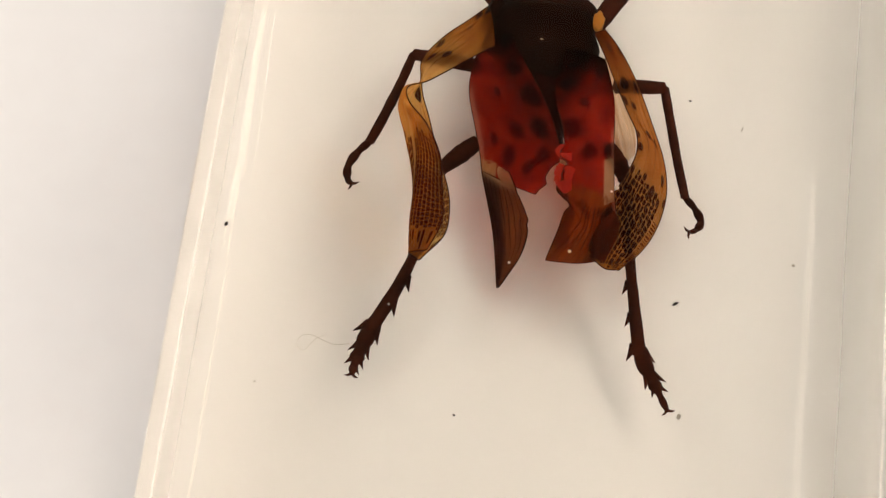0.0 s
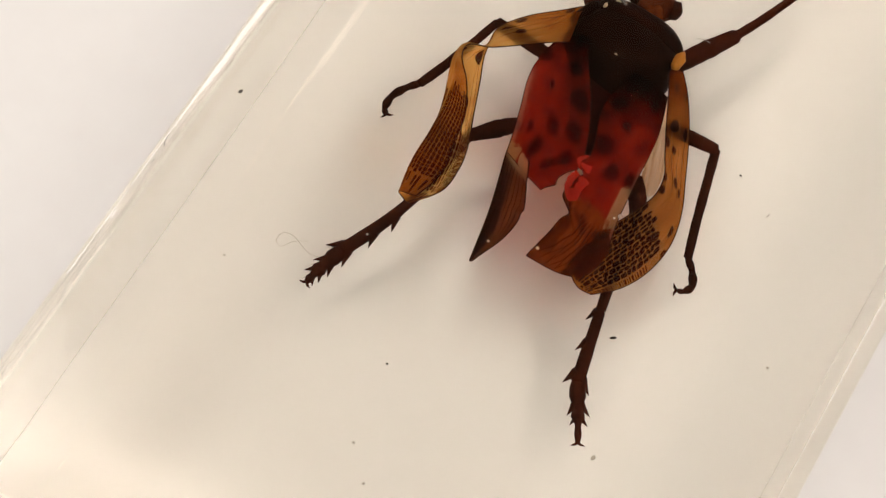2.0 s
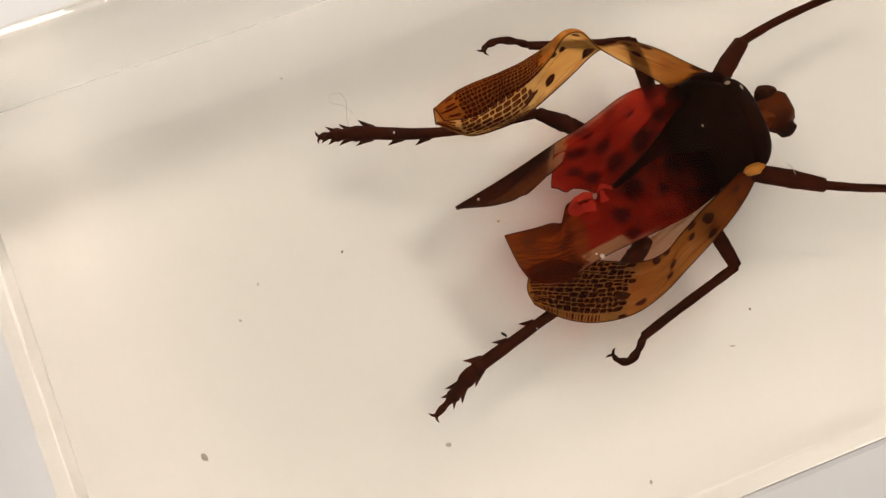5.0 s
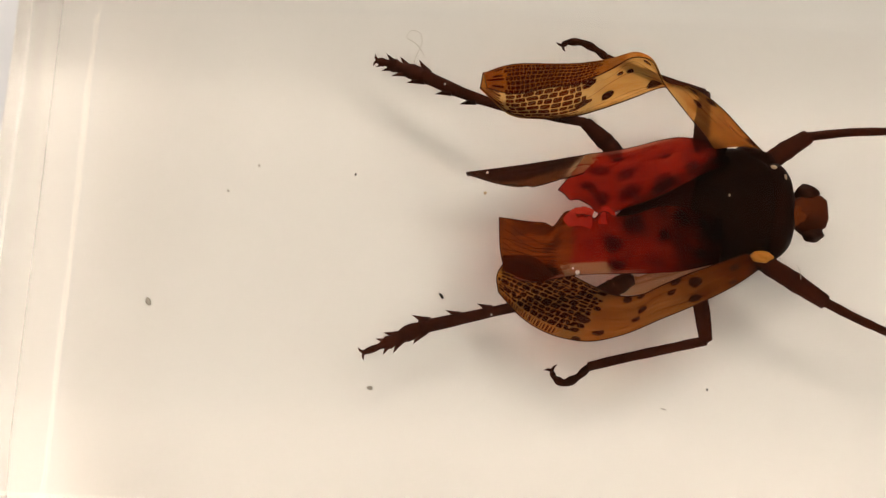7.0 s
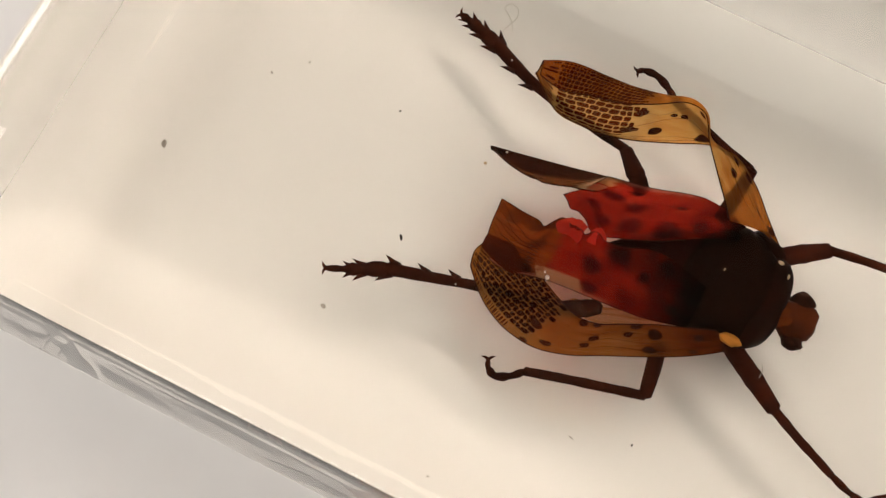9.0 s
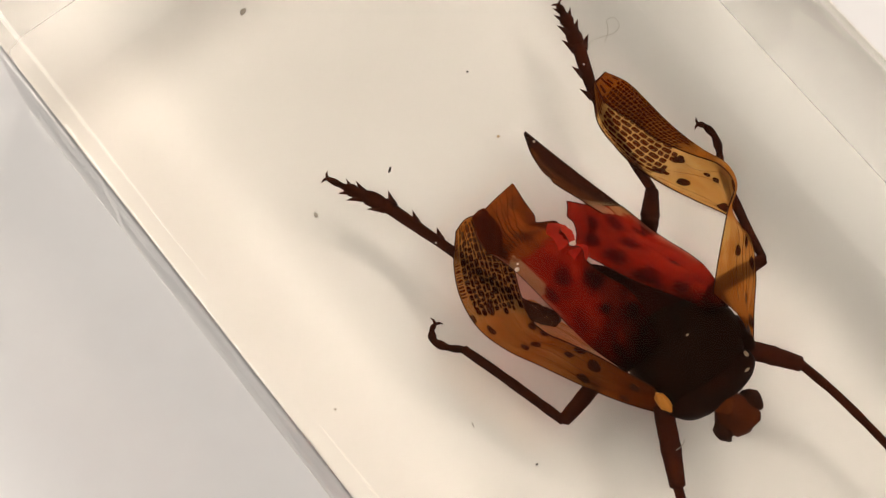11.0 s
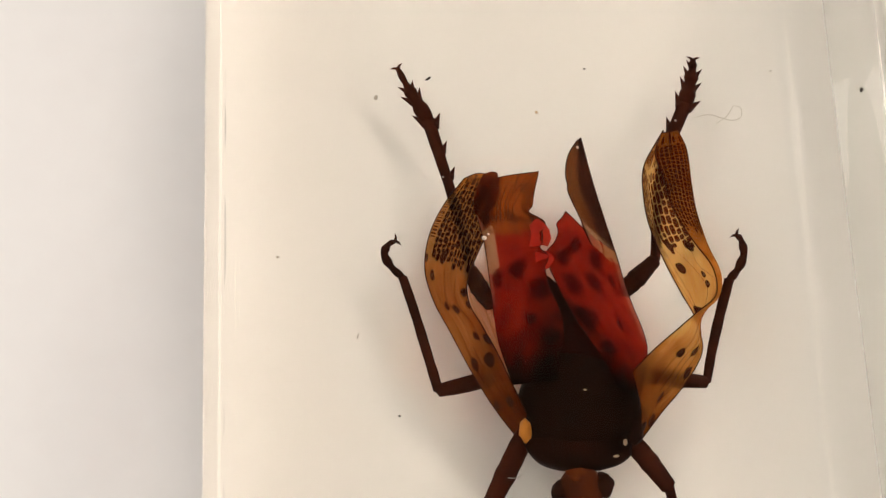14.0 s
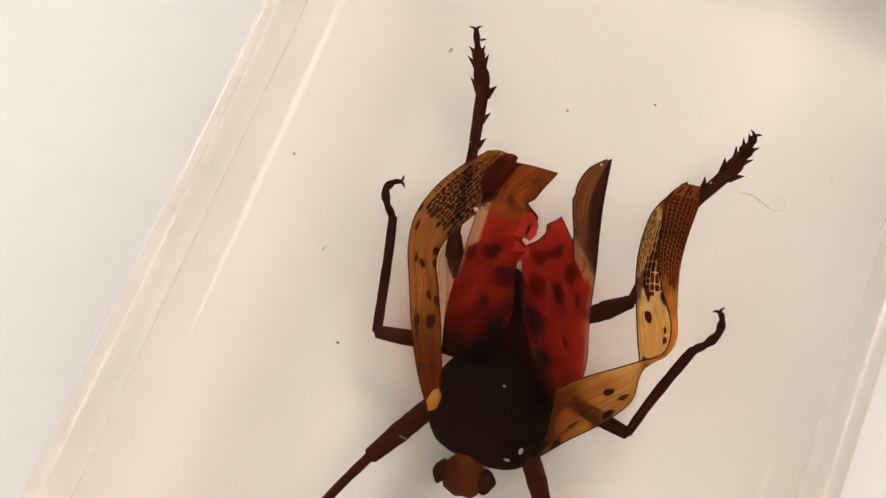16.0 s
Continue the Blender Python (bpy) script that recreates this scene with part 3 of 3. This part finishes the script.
    for k, v in enumerate((0.22, 0.45, 0.7)):
        part("vein", right.vein(v, (0.05, 0.66), 0.018, 0.12, k + 20), VEIN_TAN, fore)
    lobe = Skin([[(2.3, 10.3, 9.1), (3.1, 8.6, 9.4), (4.0, 6.9, 9.5), (4.6, 5.7, 9.5), (4.75, 4.4, 9.3)],
                 [(2.1, 10.1, 8.9), (2.9, 8.3, 9.0), (3.6, 6.6, 9.0), (4.1, 5.2, 9.0), (4.4, 4.0, 9.1)],
                 [(2.0, 9.9, 8.7), (2.6, 8.0, 8.7), (3.15, 6.2, 8.7), (3.6, 4.7, 8.7), (4.0, 3.5, 8.9)]], 0.05, (0.5, 1.2, 0.3), 21)
    part("inner_lobe", lobe.mesh(40, 10), membrane("lobe_membrane", clear_colour, 0.05), fore, "pale clear inner lobe of the wing")
    hind_r = Skin([[(2.3, 10.3, 9.0), (3.1, 7.7, 9.4), (3.4, 5.0, 9.4), (3.75, 2.0, 9.5), (4.25, -0.6, 8.8), (3.85, -2.1, 8.1)],
                   [(1.0, 10.3, 10.0), (1.4, 7.5, 10.9), (2.0, 4.8, 10.7), (2.3, 1.9, 10.3), (2.45, -1.0, 8.6), (2.3, -2.55, 7.8)],
                   [(-0.2, 10.2, 10.2), (-0.55, 7.1, 11.1), (0.3, 4.4, 11.2), (0.45, 2.0, 11.5), (0.9, -0.1, 10.4), (0.34, -2.75, 8.2)]], 0.12, (0.4, 0.82, 0.65), 7)
    rw = wing("hindwing", "crimson hindwing with dark spots and torn brown tip", hind_r, membrane("right_hindwing_skin", red_colour(0.64), 0.32), fly,
         [(0.1, 7.69, 0.6, 0.9, 0), (0.2, 8.88, 0.42, 0.8, 0), (1.31, 6.75, 0.38, 0.9, 0), (0.85, 4.95, 0.75, 0.85, 0.2), (2.02, 3.79, 0.65, 0.9, 0), (1.94, 9.02, 0.5, 0.8, 0), (3.0, 4.1, 0.6, 0.8, 0)], PIGMENT_RED, 110, 28, 0.03)
    for k in range(9):
        v = 0.06 + 0.06 * k
        part("vein", hind_r.vein(v, (0.68, 0.985), 0.03, 0.04, k + 40, 0.05 + 0.045 * k), VEIN_DARK, rw)
        if k % 2:
            part("vein", hind_r.vein(v + 0.03 + 0.02 * k, (0.82, 0.985), 0.022, 0.03, k + 60, 0.06), VEIN_DARK, rw)
    for k, v in enumerate((0.3, 0.62)):
        part("vein", hind_r.vein(v, (0.3, 0.62), 0.018, 0.05, k + 80), VEIN_RED, rw)
    curl = Skin([[(4.35, -0.1, 9.2), (4.2, -1.2, 9.3), (3.7, -2.4, 9.0)], [(4.1, 0.3, 9.5), (3.5, -0.9, 9.9), (3.2, -2.45, 9.5)], [(3.9, 0.7, 9.4), (2.95, -0.7, 9.9), (2.85, -2.4, 9.3)]], 0.05, None, 31)
    part("curled_lobe", curl.mesh(20, 14), membrane("curl_skin", flat_tint((0.2, 0.04, 0.014)), 0.3), rw, "dark brown curled lobe of the torn wing")
    for lobe in ([[(1.3, 2.6, 11.0), (1.1, 1.8, 11.1), (1.2, 1.2, 10.9)], [(0.6, 2.5, 11.5), (0.45, 1.7, 11.4), (0.75, 0.85, 11.2)], [(0.2, 2.6, 11.6), (0.0, 2.0, 11.5), (0.15, 1.35, 11.3)]],
                 [[(1.0, 3.9, 11.1), (0.9, 3.4, 11.3), (0.95, 2.9, 11.3)], [(0.4, 3.9, 11.3), (0.2, 3.3, 11.5), (0.4, 2.8, 11.4)], [(0.15, 3.8, 11.4), (-0.12, 3.3, 11.6), (0.1, 2.95, 11.5)]]):
        part("torn_lobe", Skin(lobe, 0.3, (0.1, 1.2, 0.1), 14).mesh(24, 14), membrane("lobe_skin", flat_tint((0.78, 0.075, 0.045)), 0.5), rw, "curled bright red shred of torn wing")
    hind_l = Skin([[(-5.2, 10.8, 8.0), (-5.65, 8.9, 8.0), (-5.6, 7.2, 7.5), (-5.0, 5.3, 7.3), (-4.5, 3.7, 7.5), (-4.1, 2.2, 7.8)],
                   [(-4.2, 10.8, 9.4), (-4.1, 8.8, 9.9), (-3.4, 6.9, 10.2), (-2.6, 4.9, 10.3), (-2.1, 3.2, 10.2), (-2.4, 1.3, 9.4)],
                   [(-3.6, 10.6, 10.2), (-2.7, 8.9, 10.8), (-1.35, 6.9, 11.1), (-0.25, 4.7, 11.3), (0.15, 3.0, 11.2), (-1.0, 0.45, 11.5)]], 0.12, (0.75, 1.2, 0.4), 9)
    lw = wing("hindwing", "crimson hindwing with black spots, torn near its tip", hind_l, membrane("left_hindwing_skin", red_colour(1.06), 0.32), fly,
              [(-3.2, 8.4, 0.55, 0.9, 0), (-1.95, 6.7, 0.85, 0.9, 0.2), (-1.2, 4.6, 0.82, 0.85, 0), (-2.5, 4.4, 0.75, 0.9, 0.2), (-0.7, 3.0, 0.6, 0.9, 0), (-2.6, 3.0, 0.8, 0.9, 0), (-1.6, 2.2, 0.6, 0.8, 0), (-3.9, 7.0, 0.35, 0.8, 0), (-3.6, 4.2, 0.5, 0.9, 0)],
              PIGMENT_RED, 70, 26, 0.03)
    tip = Skin([[(-4.4, 3.6, 7.3), (-4.05, 2.0, 7.6), (-3.45, 0.1, 8.1), (-2.85, -2.0, 8.5), (-2.26, -4.86, 8.3)],
                [(-3.5, 3.0, 8.6), (-3.0, 1.3, 8.6), (-2.4, -0.5, 8.0), (-2.0, -2.4, 7.5), (-2.15, -4.75, 8.0)],
                [(-2.7, 2.4, 9.2), (-1.9, 0.7, 10.0), (-1.1, -1.2, 10.9), (-1.2, -3.0, 10.6), (-2.0, -4.6, 8.8)]], 0.04, (0.2, 0.6, 0.2), 12)
    for k, v in enumerate((0.34, 0.68)):
        part("vein", hind_l.vein(v, (0.3, 0.95), 0.018, 0.05, k + 90), VEIN_RED, lw)
    for k in range(7):
        part("vein", tip.vein(0.1 + 0.13 * k, (0.24, 0.97), 0.024, 0.04, k + 100), VEIN_DARK, lw)
    part("wing_tip", tip.mesh(44, 16), membrane("hindwing_tip_skin", tip_colour, 0.3), lw, "rolled dark brown wing tip")
    edge = tip.border(40)
    part("margin_vein", tube(bmesh.new(), edge, [0.045] * len(edge), 6), SHELL_BROWN, lw)


def body(fly):
    part("pronotum", loft(smooth_sections([(15.0, -1.55, 1.2, 6.6, 7.6), (14.7, -1.55, 2.2, 6.2, 8.2), (14.1, -1.55, 2.95, 5.8, 8.8), (13.3, -1.5, 3.2, 5.4, 9.1)])), SHELL_RUST, fly, "dark brown shield behind the head")
    part("thorax", loft(smooth_sections([(13.9, -1.5, 2.0, 5.6, 8.6), (13.2, -1.6, 2.95, 5.2, 9.3), (12.0, -1.7, 3.5, 5.0, 9.7), (10.6, -1.65, 3.5, 5.0, 9.9), (9.6, -1.5, 2.9, 5.0, 9.7), (8.7, -1.3, 2.0, 5.2, 9.4), (7.9, -1.2, 1.0, 5.8, 9.0)])), SHELL_DARK, fly, "black domed thorax")
    part("abdomen", loft(smooth_sections([(9.6, -1.5, 2.4, 5.0, 9.2), (8.0, -1.45, 2.0, 5.2, 9.4), (6.6, -1.05, 1.5, 5.6, 9.6), (5.4, -0.55, 1.0, 6.2, 9.7), (4.5, -0.1, 0.55, 7.0, 9.8), (4.0, 0.2, 0.25, 7.8, 9.7)])), ABDOMEN_MAROON, fly, "short dark maroon abdomen under the wings")
    head = part("head", ball((-1.65, 15.9, 6.9), (1.35, 1.3, 0.95), 3, 0.2), HEAD_BROWN, fly, "dark brown head with a blunt snout")
    part("eye", ball((-2.85, 15.85, 7.0), (0.58, 0.75, 0.65), 5, 0.3), SHELL_BROWN, head, "dark bulging eye")
    part("eye", ball((-0.45, 16.2, 6.8), (0.55, 0.72, 0.62), 6, 0.3), SHELL_BROWN, head, "dark bulging eye")
    part("face_plate", ball((-1.45, 15.25, 7.2), (0.7, 0.85, 0.65), 8, 0.3), HEAD_ORANGE, head, "orange plate on the head")
    part("tegula", ball((1.6, 12.85, 8.5), (0.32, 0.68, 0.3), 4, 0.45), TEGULA_ORANGE, fly, "amber wing base plate")
    part("tegula", ball((-4.6, 12.3, 7.6), (0.85, 1.45, 1.0), 11, 0.35), SHELL_RUST, fly, "dark brown wing base plate")
    for c, r in (((-4.05, 13.55, 8.5), (0.13, 0.2, 0.1)), ((-3.5, 14.3, 8.3), (0.2, 0.09, 0.1)), ((-1.75, 10.7, 9.86), (0.14, 0.07, 0.05))):
        part("pale_scale", ball(c, r, 2, 0.4, 10, 8), PALE_SCALE, fly, "pale flake on the thorax")


def leg(fly, name, label, femur, tibia, tarsus, rf, rt, rs, spines=(), claw=True):
    top = part(name, limb(femur, [0.94 * r for r in rf], 30, 12, 0.8, 0.1, len(name)), LEG_BROWN, fly, label)
    part("tibia", limb(tibia, [0.88 * r for r in rt], 40, 12, 0.8, 0.12, 2), LEG_BROWN, top)
    flared = []
    for r, q in zip(rs, rs[1:]):
        flared += [r * 0.8, r * 0.66 + q * 0.5]
    part("tarsus", limb(tarsus, flared + [rs[-1]], 44, 10, 0.9, 0.1, 5), LEG_BROWN, top)
    for x, side, size in spines:
        p = catmull(tibia, x) if x <= 1 else catmull(tarsus, x - 1)
        q = catmull(tibia, min(1, x + 0.03)) if x < 1 else catmull(tarsus, min(1, x - 1 + 0.03))
        o = catmull(tibia, max(0, x - 0.03)) if x <= 1 else catmull(tarsus, max(0, x - 1 - 0.03))
        d = (q - o).normalized()
        n = Vector((0, 0, 1)).cross(d).normalized() * side
        size *= 1.25
        r = catmull([(v, 0, 0) for v in (rt if x <= 1 else rs)], x if x <= 1 else x - 1).x
        base = p + n * r * 0.55
        part("spine", tube(bmesh.new(), [base - d * size * 0.35, base + n * size * 0.3 + d * size * 0.25, base + n * size * 0.75 + d * size * 0.9], [size * 0.36, size * 0.24, 0.015], 7), LEG_BROWN, top)
    if claw:
        e = Vector(tarsus[-1])
        d = (e - Vector(tarsus[-2])).normalized()
        n = Vector((0, 0, 1)).cross(d).normalized()
        for k in (-1, 1):
            part("claw", tube(bmesh.new(), [e, e + d * 0.15 + n * k * 0.2, e + d * 0.2 + n * k * 0.42], [0.1, 0.08, 0.015], 7), LEG_BROWN, top)
    return top


def legs(fly):
    leg(fly, "hind_leg", "dark brown spiny hind leg", [(-4.6, 4.4, 6.4), (-5.5, 3.5, 6.2), (-6.7, 2.3, 5.8)], [(-6.7, 2.3, 5.8), (-6.9, 0.0, 6.0), (-7.2, -2.6, 6.2), (-8.0, -5.2, 5.6), (-9.2, -7.9, 4.9)],
        [(-9.2, -7.9, 4.9), (-9.6, -9.2, 4.8), (-9.8, -10.2, 5.0), (-9.85, -10.8, 5.2)], [0.5, 0.62, 0.42], [0.36, 0.34, 0.36, 0.42, 0.52], [0.48, 0.44, 0.3, 0.16],
        [(0.7, 1, 0.55), (0.84, 1, 0.55), (1.0, 1, 0.6), (1.0, -1, 0.6), (1.3, 1, 0.5), (1.3, -1, 0.45), (1.55, 1, 0.42), (1.55, -1, 0.42), (1.8, 1, 0.3)])
    leg(fly, "hind_leg", "dark brown spiny hind leg", [(3.2, 5.3, 7.0), (4.0, 4.2, 7.2), (4.5, 3.1, 7.4)], [(4.5, 3.1, 7.4), (4.9, 1.0, 7.0), (5.4, -1.4, 6.4), (6.1, -4.2, 5.4), (6.8, -6.9, 4.6)],
        [(6.8, -6.9, 4.6), (7.6, -8.2, 4.8), (8.2, -9.2, 5.1), (8.7, -10.1, 5.4)], [0.5, 0.6, 0.4], [0.36, 0.34, 0.36, 0.4, 0.5], [0.46, 0.42, 0.24, 0.14],
        [(0.64, -1, 0.5), (0.8, -1, 0.5), (0.97, -1, 0.6), (1.0, 1, 0.6), (1.35, 1, 0.5), (1.35, -1, 0.45), (1.55, 1, 0.4), (1.55, -1, 0.35)])
    leg(fly, "middle_leg", "dark brown jointed middle leg", [(-5.3, 9.35, 6.2), (-7.2, 9.55, 5.8), (-9.4, 9.7, 5.4)], [(-9.4, 9.7, 5.4), (-9.9, 7.6, 5.4), (-10.6, 5.2, 5.4), (-11.15, 3.5, 5.5)],
        [(-11.15, 3.5, 5.5), (-11.7, 2.9, 5.3), (-12.2, 1.9, 5.1), (-12.1, 1.0, 5.2), (-11.8, 0.7, 5.4)], [0.5, 0.52, 0.4], [0.3, 0.34, 0.36, 0.34], [0.22, 0.26, 0.26, 0.22, 0.12])
    leg(fly, "middle_leg", "dark brown jointed middle leg", [(3.3, 9.45, 6.0), (4.8, 9.8, 5.6), (6.4, 10.1, 5.2)], [(6.4, 10.1, 5.2), (7.0, 8.0, 5.1), (7.75, 5.4, 5.0), (8.45, 3.2, 5.0)],
        [(8.45, 3.2, 5.0), (9.1, 2.6, 5.0), (9.55, 1.8, 5.1), (9.3, 1.2, 5.2), (8.9, 1.0, 5.3)], [0.5, 0.52, 0.42], [0.34, 0.34, 0.33, 0.32], [0.2, 0.24, 0.26, 0.2, 0.1])
    leg(fly, "front_leg", "long dark brown front leg stretched forward", [(-3.7, 12.4, 7.4), (-5.3, 14.2, 7.0), (-6.65, 15.95, 6.7)], [(-6.65, 15.95, 6.7), (-7.3, 18.6, 6.0), (-7.7, 21.5, 5.6), (-7.9, 24.2, 5.4)],
        [(-7.9, 24.2, 5.4), (-7.6, 25.4, 5.4), (-6.9, 26.3, 5.4), (-6.2, 26.7, 5.4)], [0.56, 0.64, 0.5], [0.34, 0.32, 0.3, 0.28], [0.2, 0.22, 0.22, 0.12])
    leg(fly, "front_leg", "long dark brown front leg stretched forward", [(1.2, 12.2, 7.4), (2.45, 14.7, 6.9), (3.68, 17.05, 6.3)], [(3.68, 17.05, 6.3), (4.45, 18.9, 6.0), (5.0, 20.4, 5.8), (5.45, 21.65, 5.6)],
        [(5.45, 21.65, 5.6), (5.85, 23.0, 5.5), (5.9, 24.0, 5.5), (5.0, 25.0, 5.5), (4.1, 25.6, 5.5)], [0.54, 0.66, 0.5], [0.34, 0.32, 0.3, 0.28], [0.2, 0.22, 0.24, 0.2, 0.1])


def lanternfly():
    fly = thing("lanternfly", "preserved lanternfly with crimson hindwings, cast in clear resin", "insect")
    body(fly)
    wings(fly)
    legs(fly)
    return fly


room()
PLATTER = turntable()
BLOCK = resin_block()
FLY = lanternfly()


def motions():
    rows = [(float(t), pose(0, 0, 0, 0, 0, RATE * t)) for t in range(17)]
    walk(PLATTER, rows)
    walk(BLOCK, rows)
    walk(FLY, rows)


motions()
